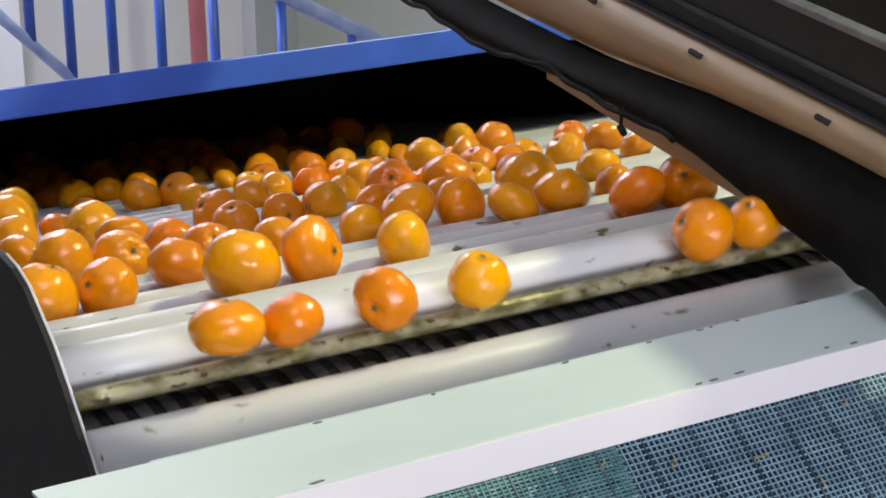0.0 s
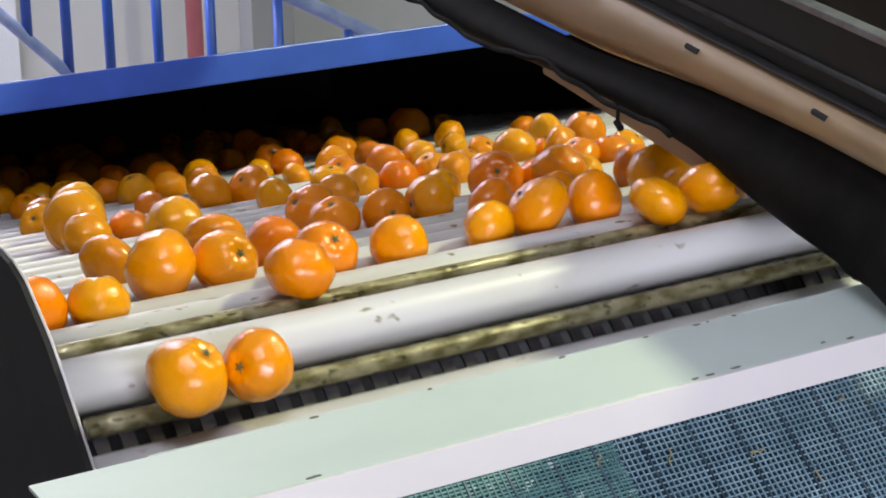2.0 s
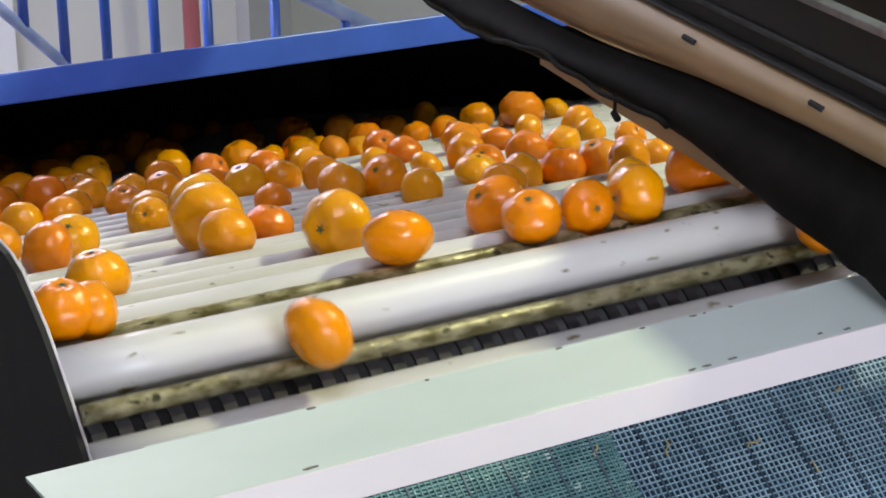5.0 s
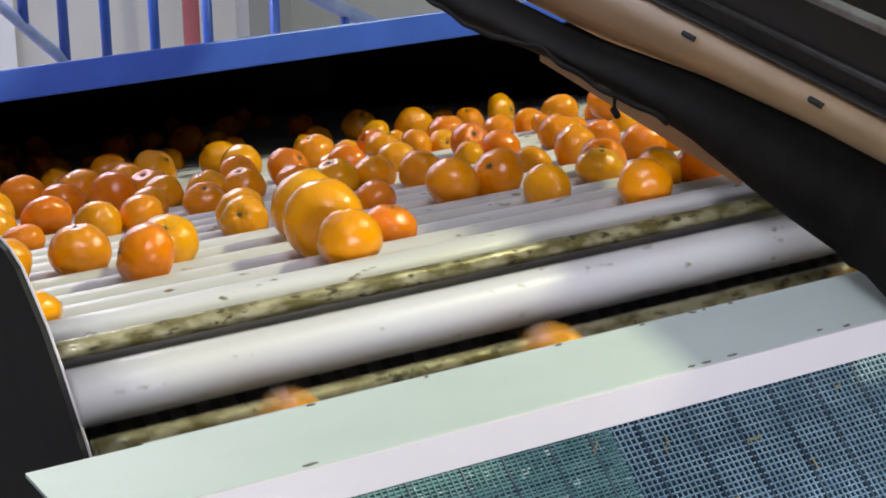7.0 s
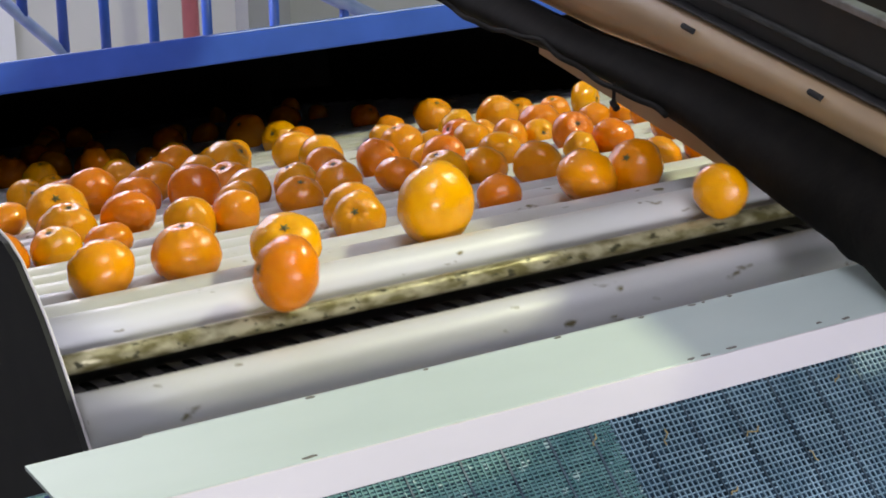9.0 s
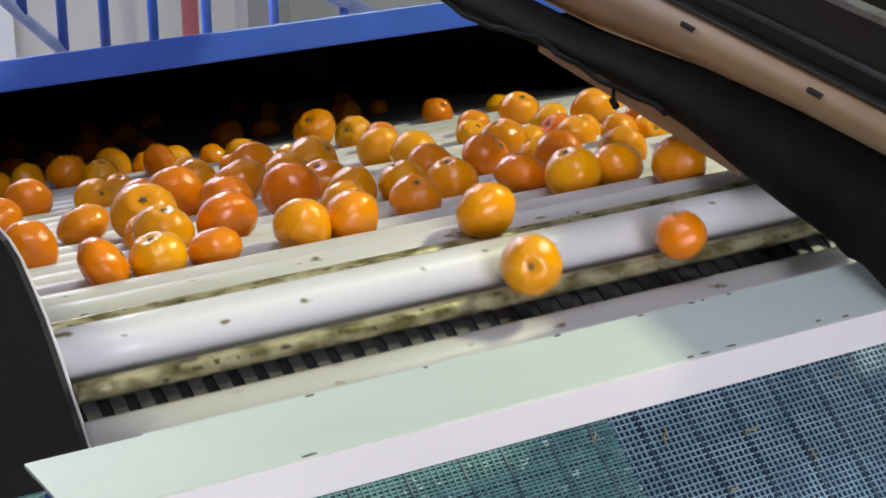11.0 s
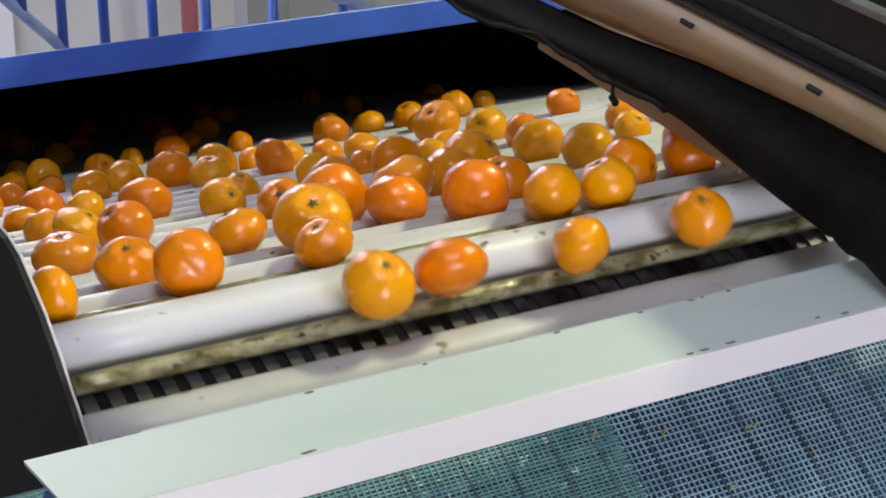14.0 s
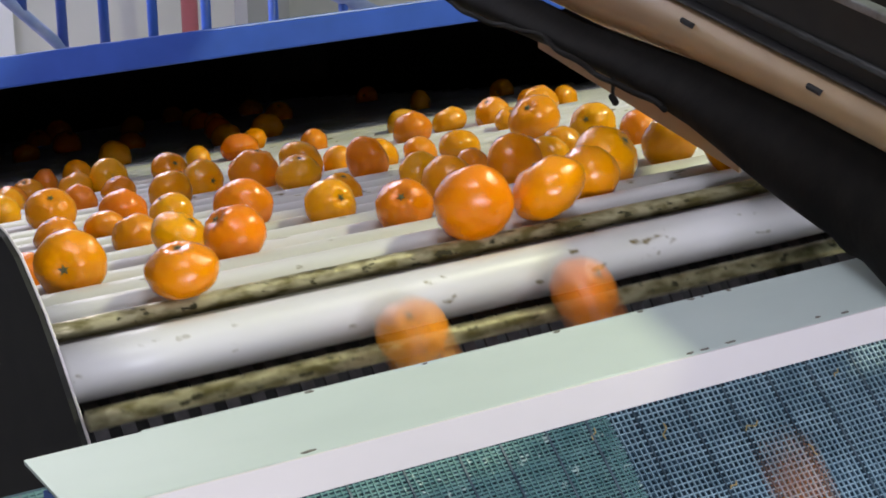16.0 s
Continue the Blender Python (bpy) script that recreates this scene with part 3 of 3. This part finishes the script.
FRUIT_ALL = FRUIT_A + FRUIT_B + FRUIT_C + FRUIT_D + FRUIT_E + FRUIT_F + FRUIT_G + FRUIT_H


def make_fruit(k):
    """A mandarin: a flattened, slightly lobed ball with a dimple and a dry calyx."""
    rng = random.Random(100 + k)
    flat = rng.uniform(0.70, 0.90)
    lobes, ph = rng.choice((8, 9, 10)), rng.uniform(0, 6)
    lean, ph2 = rng.uniform(0.01, 0.05), rng.uniform(0, 6)
    pucker = -rng.uniform(0.2, 1.6)
    bm = bmesh.new()
    bmesh.ops.create_uvsphere(bm, u_segments=40, v_segments=26, radius=1.0)
    for v in bm.verts:
        d = v.co.normalized()
        a = math.atan2(d.y, d.x)
        polar = math.acos(max(-1, min(1, d.z)))
        r = 1.0 + 0.010 * math.cos(lobes * a + ph) * math.sin(polar) ** 2 + lean * math.cos(a + ph2) * math.sin(2 * polar) * 0.5 + 0.055 * noise.noise(d * 1.5 + Vector((k * 3.1, 0, 0))) + 0.022 * noise.noise(d * 4.2 + Vector((0, k * 2.3, 0)))
        r += pucker * 0.030 * abs(noise.noise(d * 6.5 + Vector((k * 1.7, 5, 0)))) * (0.35 + math.cos(polar) ** 2)
        dent = 0.13 * math.exp(-(polar / 0.26) ** 2) + 0.06 * math.exp(-((math.pi - polar) / 0.25) ** 2)
        neck = 0.045 * math.exp(-((polar - 0.42) / 0.2) ** 2) * (1 + 0.25 * math.cos(lobes * a + ph))
        v.co = d * (r - dent + neck)
        v.co.z *= flat
    ob = new("mandarin", finish(bm, "mandarin", PEEL, True))
    tagged(ob, "ripe orange mandarin riding between the white rollers", "mandarin", "mandarins on the rollers")
    bm = bmesh.new()
    z = 0.93 * flat
    for i in range(5):
        a = 2 * math.pi * i / 5
        tip = [bm.verts.new((0.17 * math.cos(a), 0.17 * math.sin(a), z + 0.015)), bm.verts.new((0.07 * math.cos(a + 0.62), 0.07 * math.sin(a + 0.62), z)), bm.verts.new((0, 0, z + 0.03)), bm.verts.new((0.07 * math.cos(a - 0.62), 0.07 * math.sin(a - 0.62), z))]
        bm.faces.new(tip)
    rod((0, 0, z - 0.02), (0.01, 0.0, z + 0.05), 0.035, 8, bm, 0.045)
    part("calyx", bm, CALYX, ob, "dry greenish brown calyx")
    if k == 7:
        part("stalk", rod((0, 0, z), (0.10, 0.05, z + 0.42), 0.045, 8, None, 0.035), CALYX, ob, "short green stalk left on the fruit")
    return ob


def free_fall(p, v, t):
    g = BED.to_3x3().inverted() @ Vector((0, 0, -9.81))
    return p + v * t + g * (0.5 * t * t)


SCREEN_N = (Matrix.Rotation(math.atan2(0.82, 0.57), 3, "X") @ Vector((0, 0, 1)))
SCREEN_P = Vector((0, 1.45, -0.13))
LET_GO = math.radians(37)


def fruit_rows(j, x, r, rng, slot):
    """Rides behind roller j-1 on roller j's bar, drops past the front plate, bounces on the screen, ends in the crate."""
    spin0 = Euler([rng.uniform(-0.7, 1.2) + 0.5, rng.uniform(-0.6, 0.6), rng.uniform(0, 6.28)]).to_quaternion()
    t_crest = (FIRST + j * PITCH) / SPEED
    t_go = t_crest + (LET_GO - rng.random() * math.radians(7)) * HUB / SPEED

    def carried(t):
        m, turn = bed_pose(j, t, x)
        k = min(1.0, max(0.0, (0.045 - (FIRST + j * PITCH - SPEED * t)) / 0.055))
        k = k * k * (3 - 2 * k)
        return (m @ Vector((0, -0.040 - 0.024 * k, (1 - k) * math.sqrt((r + ROLLER_R) ** 2 - 0.0016) + k * (r + 0.005))), turn)

    rows = []

    def add(t, p, turn):
        q = BED.to_quaternion() @ Matrix.Rotation(turn, 3, "X").to_quaternion() @ spin0
        rows.append((t, Matrix.LocRotScale(BED @ p, q, None)))

    t = 0.0
    t_near = t_crest - 0.045 / SPEED          # where the gap ahead begins to open
    while t < min(t_near - 0.02, 16.0):
        add(t, *carried(t))
        t += 1.0
    if t_near - 0.01 > 16.0:
        add(16.0, *carried(16.0))
        return rows
    t = max(0.0, math.ceil(max(t_near, 0.0) * 10) / 10)
    if t_near > 0.05:
        add(t_near - 0.01, *carried(t_near - 0.01))
    while t < min(t_go, 16.0):
        add(t, *carried(t))
        t += 0.1
    if t_go > 16.0:
        add(16.0, *carried(16.0))
        return rows
    p0, turn0 = carried(t_go)
    v0 = (p0 - carried(t_go - 0.05)[0]) / 0.05
    p, v, turn = p0.copy(), v0.copy(), turn0
    g = BED.to_3x3().inverted() @ Vector((0, 0, -9.81))
    dt, tt, hits = 0.01, t_go, 0
    drift = Vector((rng.uniform(0.05, 0.35), 0, 0))
    next_row = max(0.0, t_go)
    end = BED.inverted() @ slot
    while tt < t_go + 0.75:
        if tt >= next_row - 1e-6 and tt >= 0 and tt <= 16.0:
            add(tt, p.copy(), turn)
            next_row = tt + 0.05
        v = v + g * dt
        p = p + v * dt
        turn += (2.0 if not hits else 9.0) * dt
        gap = (p - SCREEN_P).dot(SCREEN_N) - r
        if gap < 0 and p.y > 0.95 and p.z < 0.05:
            p -= SCREEN_N * gap
            into = v.dot(SCREEN_N)
            if into < 0:
                v -= SCREEN_N * into * 1.25
                if not hits:
                    v += drift
                hits += 1
        tt += dt
    if tt < 0:
        add(0.0, end, turn)
        add(16.0, end, turn)
    elif tt < 15.2:
        add(tt + 0.3, end, turn)
        add(16.0, end, turn)
    else:
        add(16.05, p, turn)
    if rows[0][0] > 0.001:
        rows.insert(0, (0.0, rows[0][1]))
    return rows


def make_crate():
    unit = thing("collecting_crate", Matrix.Identity(4), "blue plastic crate collecting the dropped mandarins", "crate")
    part("bottom", box(0.70, 1.75, 0.40, 1.04, 0.0, 0.02, 0.004), BLUE_PAINT, unit)
    for x in (0.70, 1.735):
        part("side", box(x, x + 0.015, 0.40, 1.04, 0.02, 0.30, 0.003), BLUE_PAINT, unit)
    for y in (0.40, 1.025):
        part("end", box(0.7155, 1.7345, y, y + 0.015, 0.02, 0.30, 0.003), BLUE_PAINT, unit)
    return unit


make_crate()
rng = random.Random(7)
shapes = [make_fruit(k) for k in range(8)]
used = set()
batch = []
for j, x, mm in FRUIT_ALL:
    batch.append((j, max(x, X_LEFT + mm / 1000 * 1.05), mm / 1000 * 1.02))
# fruit deeper in the hood, beyond where single ones can be told
for j in range(34, 54):
    for _ in range(2):
        x, r = rng.uniform(0.65, 2.3), rng.uniform(0.026, 0.031)
        if all(abs(j - b[0]) > 1 or abs(x - b[1]) > 0.075 for b in batch):
            batch.append((j, x, r))
fruits = []
for i, (j, x, r) in enumerate(batch):
    k = 7 if i in (52, 131) else i % 7
    ob = shapes[k] if k not in used else copy_thing(shapes[k], Matrix.Identity(4))
    used.add(k)
    ob.scale = (r, r, r)
    fruits.append((ob, j, x, r))


def motions():
    """The bed runs without a stop; fruit rides it and drops off its end."""
    for units, ahead in ((rollers, 0.0), (bars, BAR_AHEAD)):
        for j, unit in enumerate(units):
            times, t = [0.0], 0.0
            while t < 16.0 - 1e-6:
                w = (RUN - (FIRST + j * PITCH - ahead - SPEED * t)) % LOOP
                near = abs(w - RUN - 0.12) < 0.26 or w > 2 * RUN + math.pi * HUB - 0.1 or w < 0.1
                t = min(16.0, t + (0.1 if near else 0.5))
                times.append(t)
            walk(unit, [(t, BED @ bed_pose(j, t, 0.0, ahead)[0]) for t in times])
    place = random.Random(3)
    for i, (ob, j, x, r) in enumerate(fruits):
        slot = Vector((0.76 + 0.070 * (i % 14), 0.46 + 0.070 * (i // 14 % 8), 0.02 + r * 0.95 + 0.062 * (i // 112)))
        walk(ob, fruit_rows(j, x, r, place, slot))


motions()
